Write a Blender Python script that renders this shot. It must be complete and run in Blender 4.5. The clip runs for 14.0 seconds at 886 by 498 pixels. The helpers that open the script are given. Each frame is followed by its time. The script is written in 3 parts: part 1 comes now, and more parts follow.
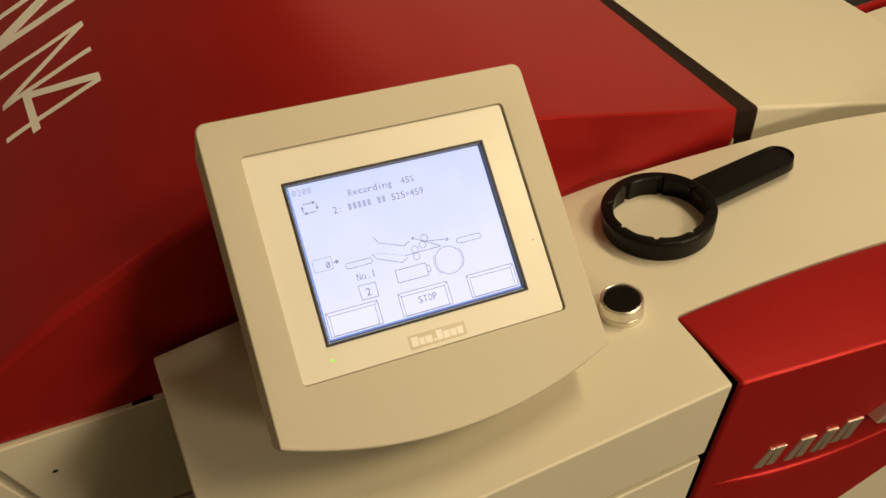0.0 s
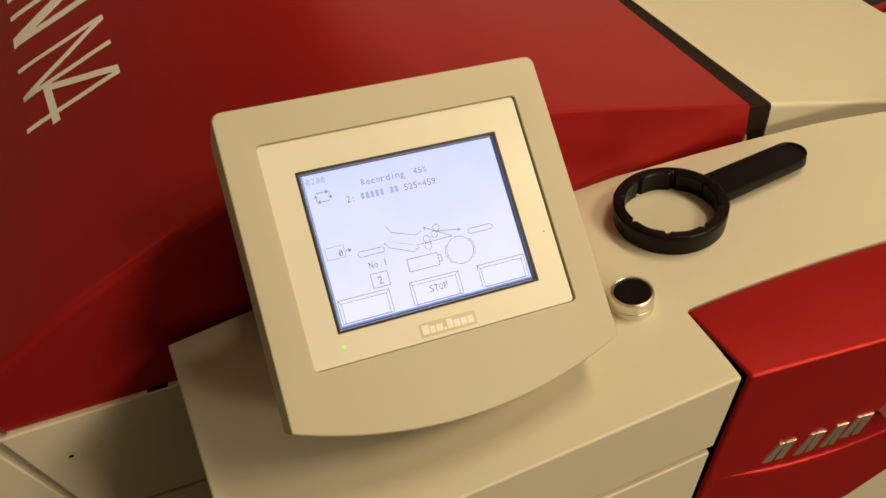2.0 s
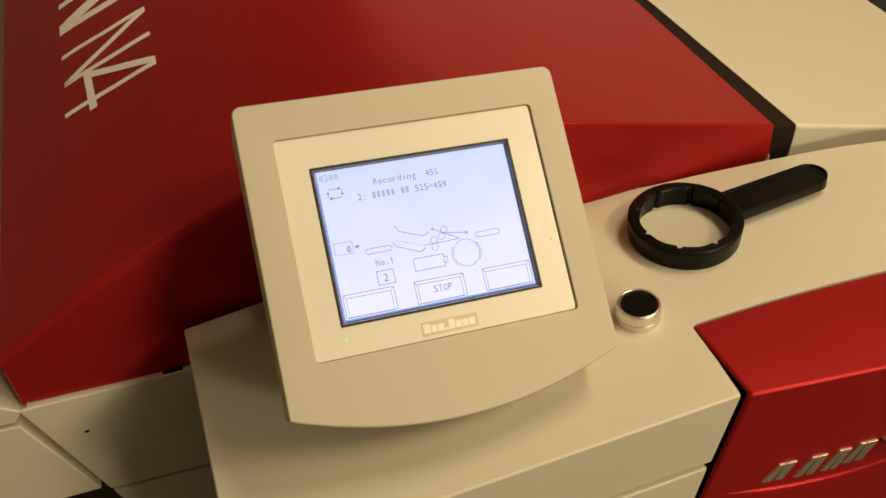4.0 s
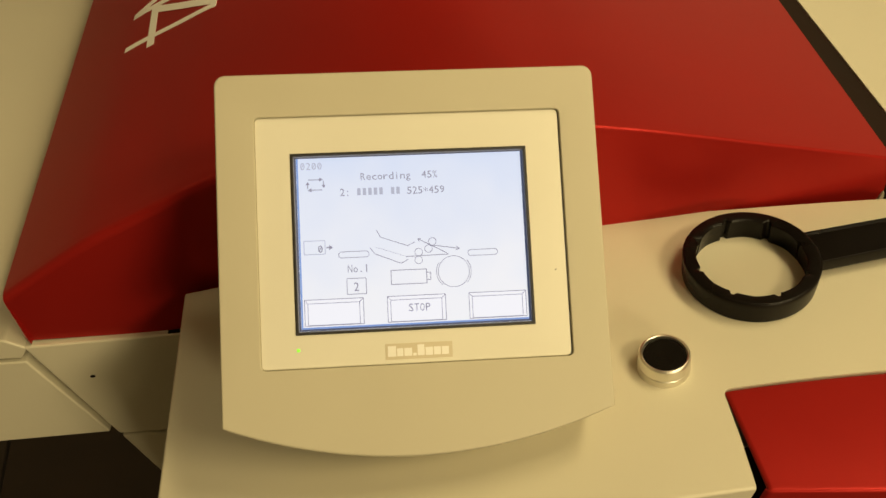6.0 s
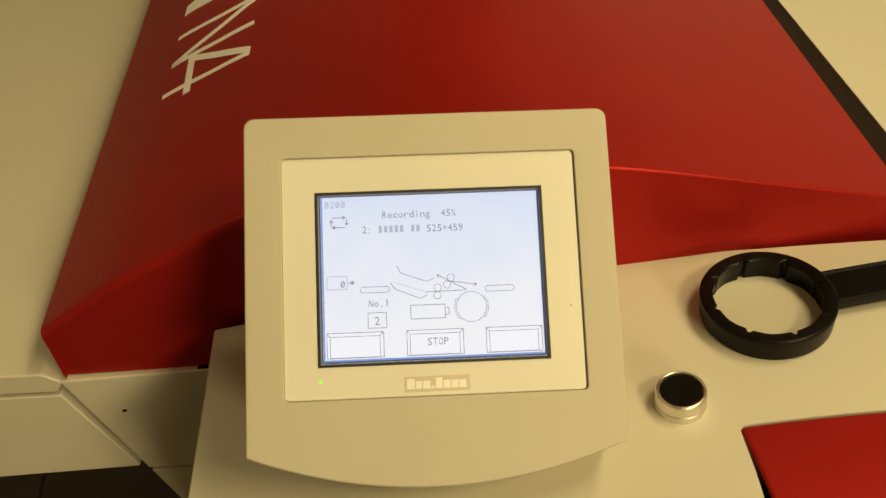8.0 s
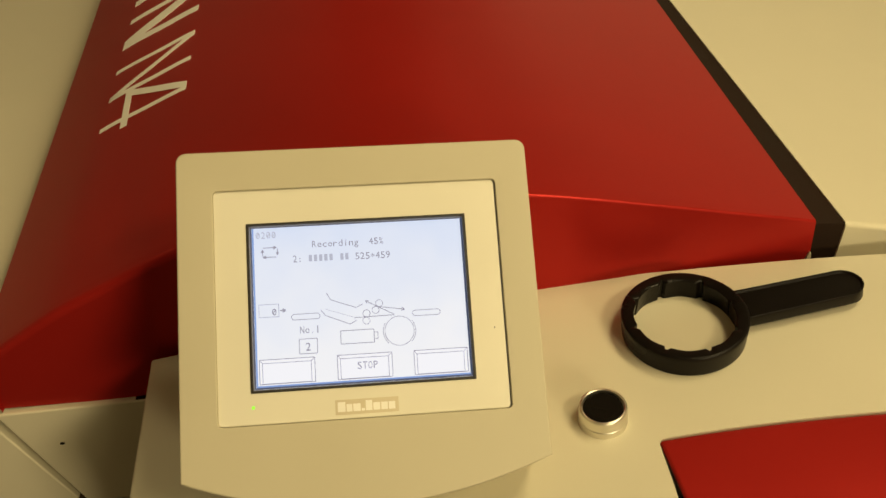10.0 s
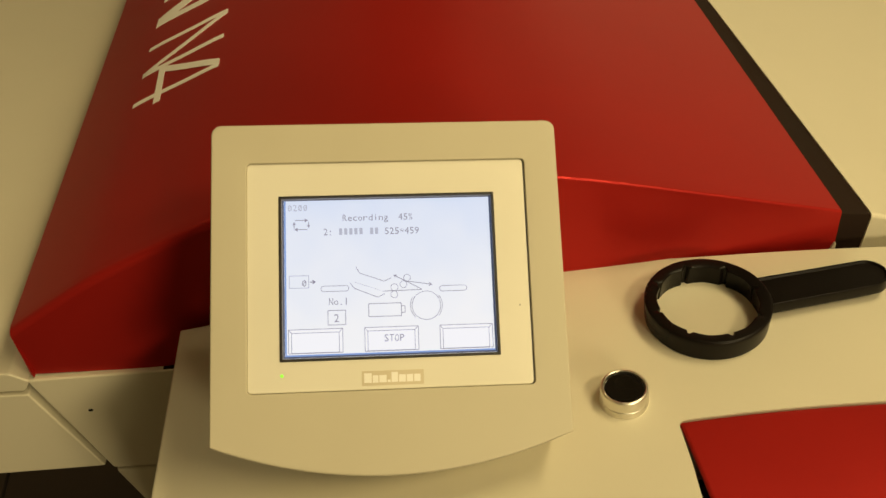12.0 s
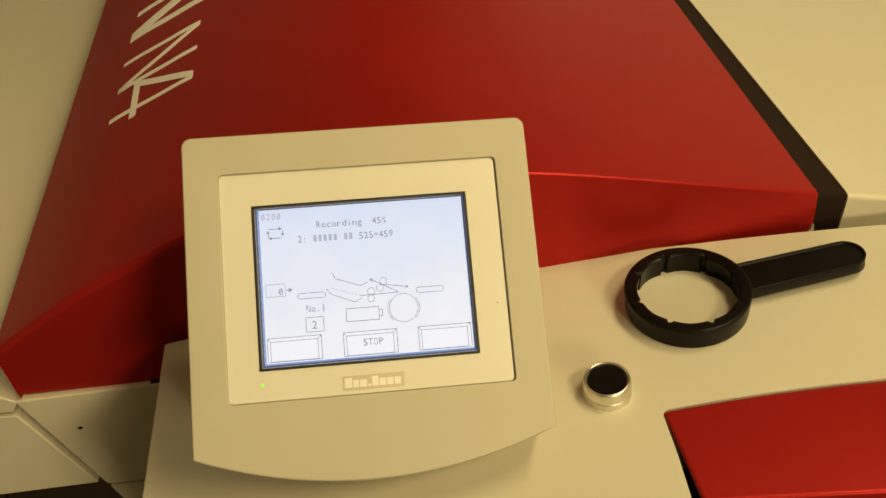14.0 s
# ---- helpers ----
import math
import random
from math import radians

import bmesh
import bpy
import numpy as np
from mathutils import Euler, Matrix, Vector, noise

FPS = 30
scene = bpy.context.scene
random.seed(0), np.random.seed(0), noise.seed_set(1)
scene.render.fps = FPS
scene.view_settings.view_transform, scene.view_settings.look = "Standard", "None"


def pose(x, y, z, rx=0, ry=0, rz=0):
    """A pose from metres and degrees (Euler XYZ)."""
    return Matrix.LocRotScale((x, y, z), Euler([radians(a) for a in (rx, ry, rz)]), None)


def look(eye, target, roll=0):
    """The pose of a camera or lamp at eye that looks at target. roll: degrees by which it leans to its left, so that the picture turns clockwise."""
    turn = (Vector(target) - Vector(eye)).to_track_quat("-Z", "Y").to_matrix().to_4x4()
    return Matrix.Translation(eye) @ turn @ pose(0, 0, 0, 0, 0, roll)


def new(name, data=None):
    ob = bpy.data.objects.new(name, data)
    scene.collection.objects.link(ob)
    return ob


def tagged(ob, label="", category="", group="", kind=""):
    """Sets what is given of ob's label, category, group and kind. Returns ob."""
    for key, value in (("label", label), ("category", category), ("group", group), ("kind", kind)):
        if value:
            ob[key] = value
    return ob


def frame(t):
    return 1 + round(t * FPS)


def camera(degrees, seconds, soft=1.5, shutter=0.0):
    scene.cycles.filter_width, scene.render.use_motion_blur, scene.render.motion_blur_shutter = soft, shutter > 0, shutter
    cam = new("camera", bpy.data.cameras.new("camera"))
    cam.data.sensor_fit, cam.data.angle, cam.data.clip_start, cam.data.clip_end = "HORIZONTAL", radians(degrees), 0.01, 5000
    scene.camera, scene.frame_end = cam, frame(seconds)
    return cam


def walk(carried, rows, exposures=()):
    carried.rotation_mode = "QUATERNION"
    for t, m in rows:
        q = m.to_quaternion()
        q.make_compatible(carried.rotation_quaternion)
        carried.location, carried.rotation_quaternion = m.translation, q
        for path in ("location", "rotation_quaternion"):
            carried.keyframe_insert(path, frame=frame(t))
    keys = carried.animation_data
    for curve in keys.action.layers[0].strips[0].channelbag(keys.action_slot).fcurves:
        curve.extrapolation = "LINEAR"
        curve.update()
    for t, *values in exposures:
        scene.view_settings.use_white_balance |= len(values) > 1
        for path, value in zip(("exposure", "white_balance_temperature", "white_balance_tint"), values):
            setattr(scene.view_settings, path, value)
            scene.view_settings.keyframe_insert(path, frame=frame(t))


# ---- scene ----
cam = camera(53.24, 14.0)
PATH = [
    (0.0, pose(-0.1069, -0.3566, 1.3774, 47.904, 5.413, -24.457)),
    (0.5, pose(-0.1114, -0.3599, 1.3789, 47.793, 5.216, -23.929)),
    (1.0, pose(-0.1084, -0.3594, 1.3757, 47.680, 5.418, -23.744)),
    (1.5, pose(-0.1101, -0.3621, 1.3757, 47.784, 5.645, -23.423)),
    (2.0, pose(-0.1084, -0.3650, 1.3759, 48.098, 5.655, -23.339)),
    (2.5, pose(-0.1061, -0.3660, 1.3738, 48.134, 5.459, -23.390)),
    (3.0, pose(-0.1056, -0.3662, 1.3751, 48.112, 5.369, -23.222)),
    (3.5, pose(-0.1060, -0.3688, 1.3796, 48.238, 4.983, -22.210)),
    (4.0, pose(-0.0926, -0.3805, 1.3801, 48.727, 5.049, -19.198)),
    (4.2, pose(-0.0824, -0.3919, 1.3828, 49.217, 5.623, -17.233)),
    (6.3, pose(0.0318, -0.3259, 1.3565, 46.097, 6.012, -3.740)),
    (6.5, pose(0.0395, -0.3425, 1.3678, 46.269, 6.300, -2.695)),
    (7.0, pose(0.0169, -0.3529, 1.3782, 47.492, 7.453, -2.433)),
    (7.5, pose(0.0091, -0.3529, 1.3648, 48.599, 7.685, -3.593)),
    (8.0, pose(0.0216, -0.3447, 1.3632, 49.406, 7.275, -3.951)),
    (8.5, pose(0.0283, -0.3552, 1.3683, 49.871, 6.699, -4.577)),
    (8.7, pose(0.0347, -0.3625, 1.3740, 50.216, 6.544, -5.114)),
    (10.8, pose(0.0350, -0.3612, 1.3741, 50.865, 6.020, -7.160)),
    (11.0, pose(0.0350, -0.3615, 1.3741, 50.774, 6.005, -6.928)),
    (11.5, pose(0.0317, -0.3657, 1.3740, 50.524, 5.562, -6.130)),
    (12.0, pose(0.0281, -0.3717, 1.3733, 50.429, 5.593, -5.128)),
    (12.5, pose(0.0331, -0.3741, 1.3732, 50.294, 6.215, -4.547)),
    (13.0, pose(0.0328, -0.3709, 1.3720, 50.206, 6.482, -4.373)),
    (13.5, pose(0.0302, -0.3690, 1.3717, 50.066, 6.586, -4.368)),
    (14.0, pose(0.0409, -0.3731, 1.3734, 50.143, 7.636, -7.036)),
]
# path end
walk(cam, PATH, [(0.0, -0.13, 5980, 23), (4.2, -0.13, 5980, 23), (6.3, -0.12, 6730, 10), (14.0, -0.12, 6730, 10)])

# ---- light ----
# Faint even warm background, added as fill.
world = bpy.data.worlds.new("ambient_fill")
scene.world = world
world.use_nodes = True
world.node_tree.nodes["Background"].inputs[0].default_value = (1.0, 0.80, 0.52, 1)
world.node_tree.nodes["Background"].inputs[1].default_value = 0.02


def area_lamp(name, m, sx, sy, watts, colour):
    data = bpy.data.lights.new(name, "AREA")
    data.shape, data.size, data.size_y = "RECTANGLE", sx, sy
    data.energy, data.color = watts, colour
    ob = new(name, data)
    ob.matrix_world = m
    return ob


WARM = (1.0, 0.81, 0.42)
# Unseen overhead lamps, set by matching brightness; the last is faint left fill.
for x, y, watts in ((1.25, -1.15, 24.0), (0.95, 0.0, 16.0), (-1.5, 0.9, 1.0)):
    area_lamp("unseen_overhead_light", look((x, y, 2.6), (x * 0.6, y * 0.6, 0.0)), 0.8, 0.3, watts, WARM)
# No fixtures stand here: lights added for front faces, hood sheen and hood reflection.
area_lamp("added_fill_light", look((0.96, -2.2, 1.72), (0.25, -0.1, 0.9)), 0.5, 0.35, 25.0, (0.98, 0.81, 0.46))
area_lamp("added_fill_light", look((-1.30, 1.80, 1.85), (-0.2, 0.2, 0.95)), 2.6, 1.4, 1.2, WARM)
area_lamp("added_fill_light", look((1.75, 2.3, 1.75), (0.25, 0.3, 0.99)), 2.0, 1.2, 4.5, WARM)


# ---- materials ----
def material(name, colour, rough=0.5, metal=0.0, vary=0.06, scale=14.0, bump=0.0, bump_scale=900.0, rough_vary=0.08, spec=0.5):
    m = bpy.data.materials.new(name)
    m.use_nodes = True
    nt = m.node_tree
    b = nt.nodes["Principled BSDF"]
    co = nt.nodes.new("ShaderNodeTexCoord")
    big = nt.nodes.new("ShaderNodeTexNoise")
    big.inputs["Scale"].default_value, big.inputs["Detail"].default_value = scale, 5
    fine = nt.nodes.new("ShaderNodeTexNoise")
    fine.inputs["Scale"].default_value, fine.inputs["Detail"].default_value = bump_scale, 2
    nt.links.new(co.outputs["Object"], big.inputs["Vector"])
    nt.links.new(co.outputs["Object"], fine.inputs["Vector"])
    ramp = nt.nodes.new("ShaderNodeMapRange")
    ramp.inputs["From Min"].default_value, ramp.inputs["From Max"].default_value = 0.3, 0.7
    ramp.inputs["To Min"].default_value, ramp.inputs["To Max"].default_value = 1 - vary, 1 + vary
    nt.links.new(big.outputs["Fac"], ramp.inputs["Value"])
    mul = nt.nodes.new("ShaderNodeVectorMath")
    mul.operation = "SCALE"
    mul.inputs[0].default_value = colour
    nt.links.new(ramp.outputs[0], mul.inputs["Scale"])
    nt.links.new(mul.outputs[0], b.inputs["Base Color"])
    rr = nt.nodes.new("ShaderNodeMapRange")
    rr.inputs["From Min"].default_value, rr.inputs["From Max"].default_value = 0.3, 0.7
    rr.inputs["To Min"].default_value, rr.inputs["To Max"].default_value = max(0.02, rough - rough_vary), rough + rough_vary
    nt.links.new(big.outputs["Fac"], rr.inputs["Value"])
    nt.links.new(rr.outputs[0], b.inputs["Roughness"])
    b.inputs["Metallic"].default_value = metal
    b.inputs["Specular IOR Level"].default_value = spec
    if bump:
        bp = nt.nodes.new("ShaderNodeBump")
        bp.inputs["Strength"].default_value, bp.inputs["Distance"].default_value = bump, 0.0006
        nt.links.new(fine.outputs["Fac"], bp.inputs["Height"])
        nt.links.new(bp.outputs["Normal"], b.inputs["Normal"])
    return m


CREAM = material("cream_paint", (0.68, 0.635, 0.495), 0.48, bump=0.04, bump_scale=1300, vary=0.012, rough_vary=0.025)
HOUSING = material("cream_plastic", (0.55, 0.505, 0.38), 0.5, bump=0.05, bump_scale=2200, vary=0.015)
BEZEL = material("pale_bezel_foil", (0.79, 0.76, 0.65), 0.34, bump=0.05, bump_scale=2500, vary=0.02)
RED = material("red_paint", (0.375, 0.0165, 0.013), 0.32, 0.3, bump=0.04, bump_scale=1100, vary=0.03, rough_vary=0.015, spec=0.11)
# Rubber of the side seal; also stands in for shade in the console gaps.
DARK = material("dark_rubber_and_gap_shade", (0.018, 0.0085, 0.0045), 0.75, bump=0.2, vary=0.15, spec=0.2)
BLACK = material("black_plastic", (0.0058, 0.0042, 0.0035), 0.3, bump=0.12, bump_scale=1500, vary=0.2, spec=0.14)
GLOSS = material("black_gloss_cap", (0.008, 0.0065, 0.0055), 0.22, vary=0.2, rough_vary=0.04, spec=0.18)
FRAME = material("black_screen_frame", (0.02, 0.018, 0.016), 0.5, vary=0.1)
RECESS = material("grey_display_rim", (0.30, 0.30, 0.33), 0.45, vary=0.05)
STEEL = material("brushed_steel", (0.76, 0.73, 0.66), 0.36, 1.0, bump=0.05, bump_scale=1800)
CHROME = material("chrome", (0.75, 0.70, 0.60), 0.45, 1.0, rough_vary=0.05)
DECAL = material("white_vinyl", (0.95, 0.92, 0.86), 0.45, vary=0.03)
PLATE = material("pale_tan_print", (0.65, 0.58, 0.44), 0.4)
WHITE = material("white_print", (0.92, 0.90, 0.84), 0.4)
FLOOR = material("dark_floor", (0.05, 0.030, 0.018), 0.6, vary=0.25, scale=6, bump=0.3, bump_scale=120)
# For the unseen walls and ceiling; tone set for the light they bounce.
WALL = material("room_wall_paint", (0.52, 0.48, 0.40), 0.8, vary=0.04, scale=2, bump=0.2, bump_scale=200)
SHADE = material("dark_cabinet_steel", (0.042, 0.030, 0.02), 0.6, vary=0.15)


def glow(name, colour, strength, foot=None):
    """A lit surface; foot: its colour towards the lower end."""
    m = bpy.data.materials.new(name)
    m.use_nodes = True
    nt = m.node_tree
    b = nt.nodes["Principled BSDF"]
    b.inputs["Base Color"].default_value = (0.05, 0.05, 0.06, 1)
    b.inputs["Roughness"].default_value = 0.5
    b.inputs["Specular IOR Level"].default_value = 0.12
    co = nt.nodes.new("ShaderNodeTexCoord")
    no = nt.nodes.new("ShaderNodeTexNoise")
    no.inputs["Scale"].default_value, no.inputs["Detail"].default_value = 30.0, 2
    nt.links.new(co.outputs["Object"], no.inputs["Vector"])
    xyz = nt.nodes.new("ShaderNodeSeparateXYZ")
    nt.links.new(co.outputs["Object"], xyz.inputs[0])
    span = nt.nodes.new("ShaderNodeMapRange")
    span.inputs["From Min"].default_value, span.inputs["From Max"].default_value = 0.044, -0.044
    nt.links.new(xyz.outputs["Y"], span.inputs["Value"])
    wave = nt.nodes.new("ShaderNodeMath")
    wave.operation, wave.use_clamp = "MULTIPLY_ADD", True
    wave.inputs[1].default_value, wave.inputs[2].default_value = 0.7, -0.2
    nt.links.new(no.outputs["Fac"], wave.inputs[0])
    add = nt.nodes.new("ShaderNodeMath")
    add.operation, add.use_clamp = "ADD", True
    nt.links.new(span.outputs[0], add.inputs[0])
    nt.links.new(wave.outputs[0], add.inputs[1])
    mix = nt.nodes.new("ShaderNodeMix")
    mix.data_type = "RGBA"
    mix.inputs["A"].default_value = (*colour, 1)
    mix.inputs["B"].default_value = (*(foot or colour), 1)
    nt.links.new(add.outputs[0], mix.inputs["Factor"])
    nt.links.new(mix.outputs["Result"], b.inputs["Emission Color"])
    b.inputs["Emission Strength"].default_value = strength
    return m


LCD = glow("lcd_backlight", (0.67, 0.775, 1.0), 0.98, (0.90, 0.93, 1.0))
INK = glow("lcd_dark_ink", (0.36, 0.36, 0.50), 0.75)
INK_PALE = glow("lcd_pale_ink", (0.52, 0.56, 0.72), 0.85)
LCD_BLUE = glow("lcd_blue_edge", (0.24, 0.42, 0.90), 0.8)
LCD_HI = glow("lcd_white_key", (0.89, 0.915, 1.0), 1.02)
LCD_DIM = glow("lcd_dim_rim", (0.10, 0.13, 0.24), 0.6)
LED = glow("green_led", (0.35, 1.0, 0.05), 1.2)


# ---- mesh helpers ----
def part(name, bm, mat, parent=None, label="", m=None, smooth=True):
    bmesh.ops.recalc_face_normals(bm, faces=bm.faces)
    me = bpy.data.meshes.new(name)
    bm.to_mesh(me)
    bm.free()
    me.materials.append(mat)
    ob = new(name, me)
    if smooth:
        me.polygons.foreach_set("use_smooth", [True] * len(me.polygons))
        me.set_sharp_from_angle(angle=radians(50))
        hard = ob.modifiers.new("flat_faces", "WEIGHTED_NORMAL")
        hard.keep_sharp, hard.weight = True, 60
    if parent is not None:
        ob.parent = parent
    if m is not None:
        ob.matrix_basis = m
    return tagged(ob, label)


def prism(points, z0, z1, bevel=0.0, segments=2, bevel_angle=20, crisp=None):
    """A polygon of (x, y) from z0 to z1."""
    bm = bmesh.new()
    low = [bm.verts.new((x, y, z0)) for x, y in points]
    high = [bm.verts.new((x, y, z1)) for x, y in points]
    n = len(points)
    bm.faces.new(low[::-1])
    bm.faces.new(high)
    for i in range(n):
        bm.faces.new((low[i], low[(i + 1) % n], high[(i + 1) % n], high[i]))
    bmesh.ops.recalc_face_normals(bm, faces=bm.faces)
    if bevel:
        edges = [e for e in bm.edges if len(e.link_faces) == 2 and e.calc_face_angle(0) > radians(bevel_angle) and not (crisp and all(crisp(v.co) for v in e.verts))]
        bmesh.ops.bevel(bm, geom=edges, offset=bevel, segments=segments, profile=0.5, affect="EDGES", clamp_overlap=True)
    return bm


def box(x0, x1, y0, y1, z0, z1, bevel=0.002, segments=2):
    return prism([(x0, y0), (x1, y0), (x1, y1), (x0, y1)], z0, z1, bevel, segments)


def turned(bm, how):
    bmesh.ops.transform(bm, matrix=how, verts=bm.verts)
    return bm


def front_prism(points, y0, y1, bevel=0.0, segments=2):
    """A polygon of (x, z) from y0 (front) to y1 (back)."""
    return turned(prism(points, -y1, -y0, bevel, segments), Matrix(((1, 0, 0, 0), (0, 0, -1, 0), (0, 1, 0, 0), (0, 0, 0, 1))))


def lathe(profile, n=48, cx=0.0, cy=0.0):
    """Turns a closed profile of (radius, z) round the z axis."""
    bm = bmesh.new()
    rings = []
    for i in range(n):
        a = 2 * math.pi * i / n
        rings.append([bm.verts.new((cx + r * math.cos(a), cy + r * math.sin(a), z)) for r, z in profile])
    k = len(profile)
    for i in range(n):
        for j in range(k):
            p, q = rings[i], rings[(i + 1) % n]
            quad = [p[j], q[j], q[(j + 1) % k], p[(j + 1) % k]]
            bm.faces.new(quad)
    bmesh.ops.remove_doubles(bm, verts=bm.verts, dist=1e-6)
    return bm


def thicken(bm, depth):
    bmesh.ops.recalc_face_normals(bm, faces=bm.faces)
    bmesh.ops.solidify(bm, geom=bm.faces, thickness=depth)
    return bm


def steps(a, b, n):
    return [a + (b - a) * i / n for i in range(n + 1)]


def smooth_line(knots, x):
    """Catmull-Rom through knots (x, y), by x."""
    xs = [k[0] for k in knots]
    if x <= xs[0]:
        (x0, y0), (x1, y1) = knots[0], knots[1]
        return y0 + (y1 - y0) * (x - x0) / (x1 - x0)
    if x >= xs[-1]:
        (x0, y0), (x1, y1) = knots[-2], knots[-1]
        return y0 + (y1 - y0) * (x - x0) / (x1 - x0)
    i = max(j for j in range(len(xs) - 1) if xs[j] <= x)
    (x1, y1), (x2, y2) = knots[i], knots[i + 1]
    h = x2 - x1
    m1 = (y2 - knots[i - 1][1]) / (x2 - knots[i - 1][0]) if i else (y2 - y1) / h
    m2 = (knots[i + 2][1] - y1) / (knots[i + 2][0] - x1) if i + 2 < len(knots) else (y2 - y1) / h
    t = (x - x1) / h
    return (2 * t**3 - 3 * t**2 + 1) * y1 + (t**3 - 2 * t**2 + t) * h * m1 + (3 * t**2 - 2 * t**3) * y2 + (t**3 - t**2) * h * m2


def thing(name, label, category, m=None, group=""):
    ob = new(name)
    ob.empty_display_size = 0.02
    if m is not None:
        ob.matrix_basis = m
    return tagged(ob, label, category, group)


# ---- the room ----
def room():
    for name, b in (("floor", (-3, 3, -2.5, 3.5, -0.1, 0)), ("ceiling", (-3, 3, -2.5, 3.5, 2.7, 2.8)),
                    ("wall_north", (-3, 3, 3.5, 3.6, 0, 2.7)), ("wall_south", (-3, 3, -2.6, -2.5, 0, 2.7)),
                    ("wall_west", (-3.1, -3, -2.5, 3.5, 0, 2.7)), ("wall_east", (3, 3.1, -2.5, 3.5, 0, 2.7))):
        ob = part(name, box(*b, bevel=0), FLOOR if name == "floor" else WALL, smooth=False)
        tagged(ob, "dark brown workshop floor" if name == "floor" else "plain painted " + name.split("_")[0] + " of the print shop", name.split("_")[0], kind="structure")


room()

# ---- the machine ----
DECK = 0.95
RISE = 0.063
ARCH = [(-0.279, 0.963), (-0.244, 0.982), (-0.21, 0.9995), (-0.167, 1.0165), (-0.13, 1.0305), (-0.05, 1.052), (0.02, 1.0555), (0.112, 1.0345), (0.152, 1.0237), (0.2, 1.0088), (0.3134, 0.9730), (0.64, 0.8690)]


def arch(x, y=0.1):
    """The height of the curved covers."""
    return smooth_line(ARCH, x) + RISE * (y - 0.1)


machine = thing("plate_machine", "large cream and red printing plate machine with an arched red hood", "machine")


def hood():
    # rows from the foot of the front face over the ridge to the back
    ridge = [(0.1, -0.0026), (0.10015, -0.0015), (0.1006, -0.0007), (0.1014, -0.0002), (0.1024, 0.0)]
    back = [0.113, 0.14, 0.2, 0.3, 0.45, 0.65, 0.9, 1.2]

    def right(y):
        return 0.3138 - 0.03 * (y - 0.1)

    us = steps(0, 1, 56)
    bm = bmesh.new()
    grid = []
    for u in us:
        line = []
        lean_in = 0.0045 * min(1.0, max(0.0, (0.75 - u) / 0.3))
        soft = 0.75 + 1.75 * min(1.0, max(0.0, (0.62 - u) / 0.3))
        for kind, y, dz in [("foot", 0.1 + lean_in, 0)] + [("face", 0.1 + lean_in * (1 - 0.78 * k), k) for k in (0.35, 0.7)] + [("ridge", 0.1 + (a - 0.1) * soft, b * soft) for a, b in ridge] + [("back", y, 0) for y in back]:
            x = -0.279 + u * (right(max(y, 0.1)) + 0.279)
            foot = 0.9160 - 0.12 * min(max(x + 0.28, 0), 0.11)
            if kind in ("foot", "face"):
                x -= 0.004 * (1 - dz) * max(0.0, 1 - 12 * u, 12 * u - 11)
            top = arch(x, max(y, 0.1))
            z = foot if kind == "foot" else foot + (top - 0.0026 * soft - foot) * dz if kind == "face" else top + dz
            line.append(bm.verts.new((x, y, z)))
        grid.append(line)
    n = len(grid[0])
    for i in range(len(grid) - 1):
        for j in range(n - 1):
            bm.faces.new((grid[i][j], grid[i + 1][j], grid[i + 1][j + 1], grid[i][j + 1]))
    for line in (grid[0], grid[-1]):
        low = [bm.verts.new((v.co.x, v.co.y, 0.9158 if line is grid[0] else 0.90)) for v in line]
        for j in range(n - 1):
            bm.faces.new((line[j], line[j + 1], low[j + 1], low[j]))
    return part("hood", bm, RED, machine, "arched glossy red metal hood")


hood_part = hood()


def stroke(a, b, w):
    """A flat bar of the hood's marking from a to b (x, y), lying on the arch."""
    (x0, y0), (x1, y1) = a, b
    bm = bmesh.new()
    d = Vector((x1 - x0, y1 - y0)).normalized()
    top = []
    for t in steps(0, 1, 14):
        x, y = x0 + (x1 - x0) * t, y0 + (y1 - y0) * t
        pair = []
        for s in (-0.5, 0.5):
            px_, py_ = x, y + s * w / max(abs(d.x), 0.35)
            if abs(d.x) < 0.35:
                px_, py_ = x + s * w, y
            pair.append(bm.verts.new((px_, py_, arch(px_, py_) + 0.0007)))
        top.append(pair)
    for p, q in zip(top, top[1:]):
        bm.faces.new((p[0], q[0], q[1], p[1]))
    part("marking_bar", thicken(bm, 0.0004), DECAL, hood_part, "white vinyl bar of a zigzag marking")


MARK = [((-0.2145, 0.316), (-0.1314, 0.3087), 0.0046), ((-0.1948, 0.3573), (-0.1312, 0.3135), 0.0062), ((-0.1918, 0.359), (-0.1890, 0.300), 0.0050),
        ((-0.214, 0.410), (-0.1315, 0.4031), 0.0046), ((-0.2132, 0.3627), (-0.1314, 0.4018), 0.0050), ((-0.2132, 0.3627), (-0.1314, 0.3572), 0.0048),
        ((-0.2132, 0.5081), (-0.1318, 0.505), 0.0064), ((-0.214, 0.4605), (-0.1318, 0.499), 0.0125), ((-0.2139, 0.4576), (-0.1317, 0.4505), 0.0080),
        ((-0.2137, 0.5484), (-0.1318, 0.545), 0.0087)]
for a, b, w in MARK:
    stroke(a, b, 1.3 * w)


def cover_top(x, y):
    """The height of the cream cover that carries the arch on to the side."""
    return arch(x) - 0.0012 + 0.046 * (y - 0.1)


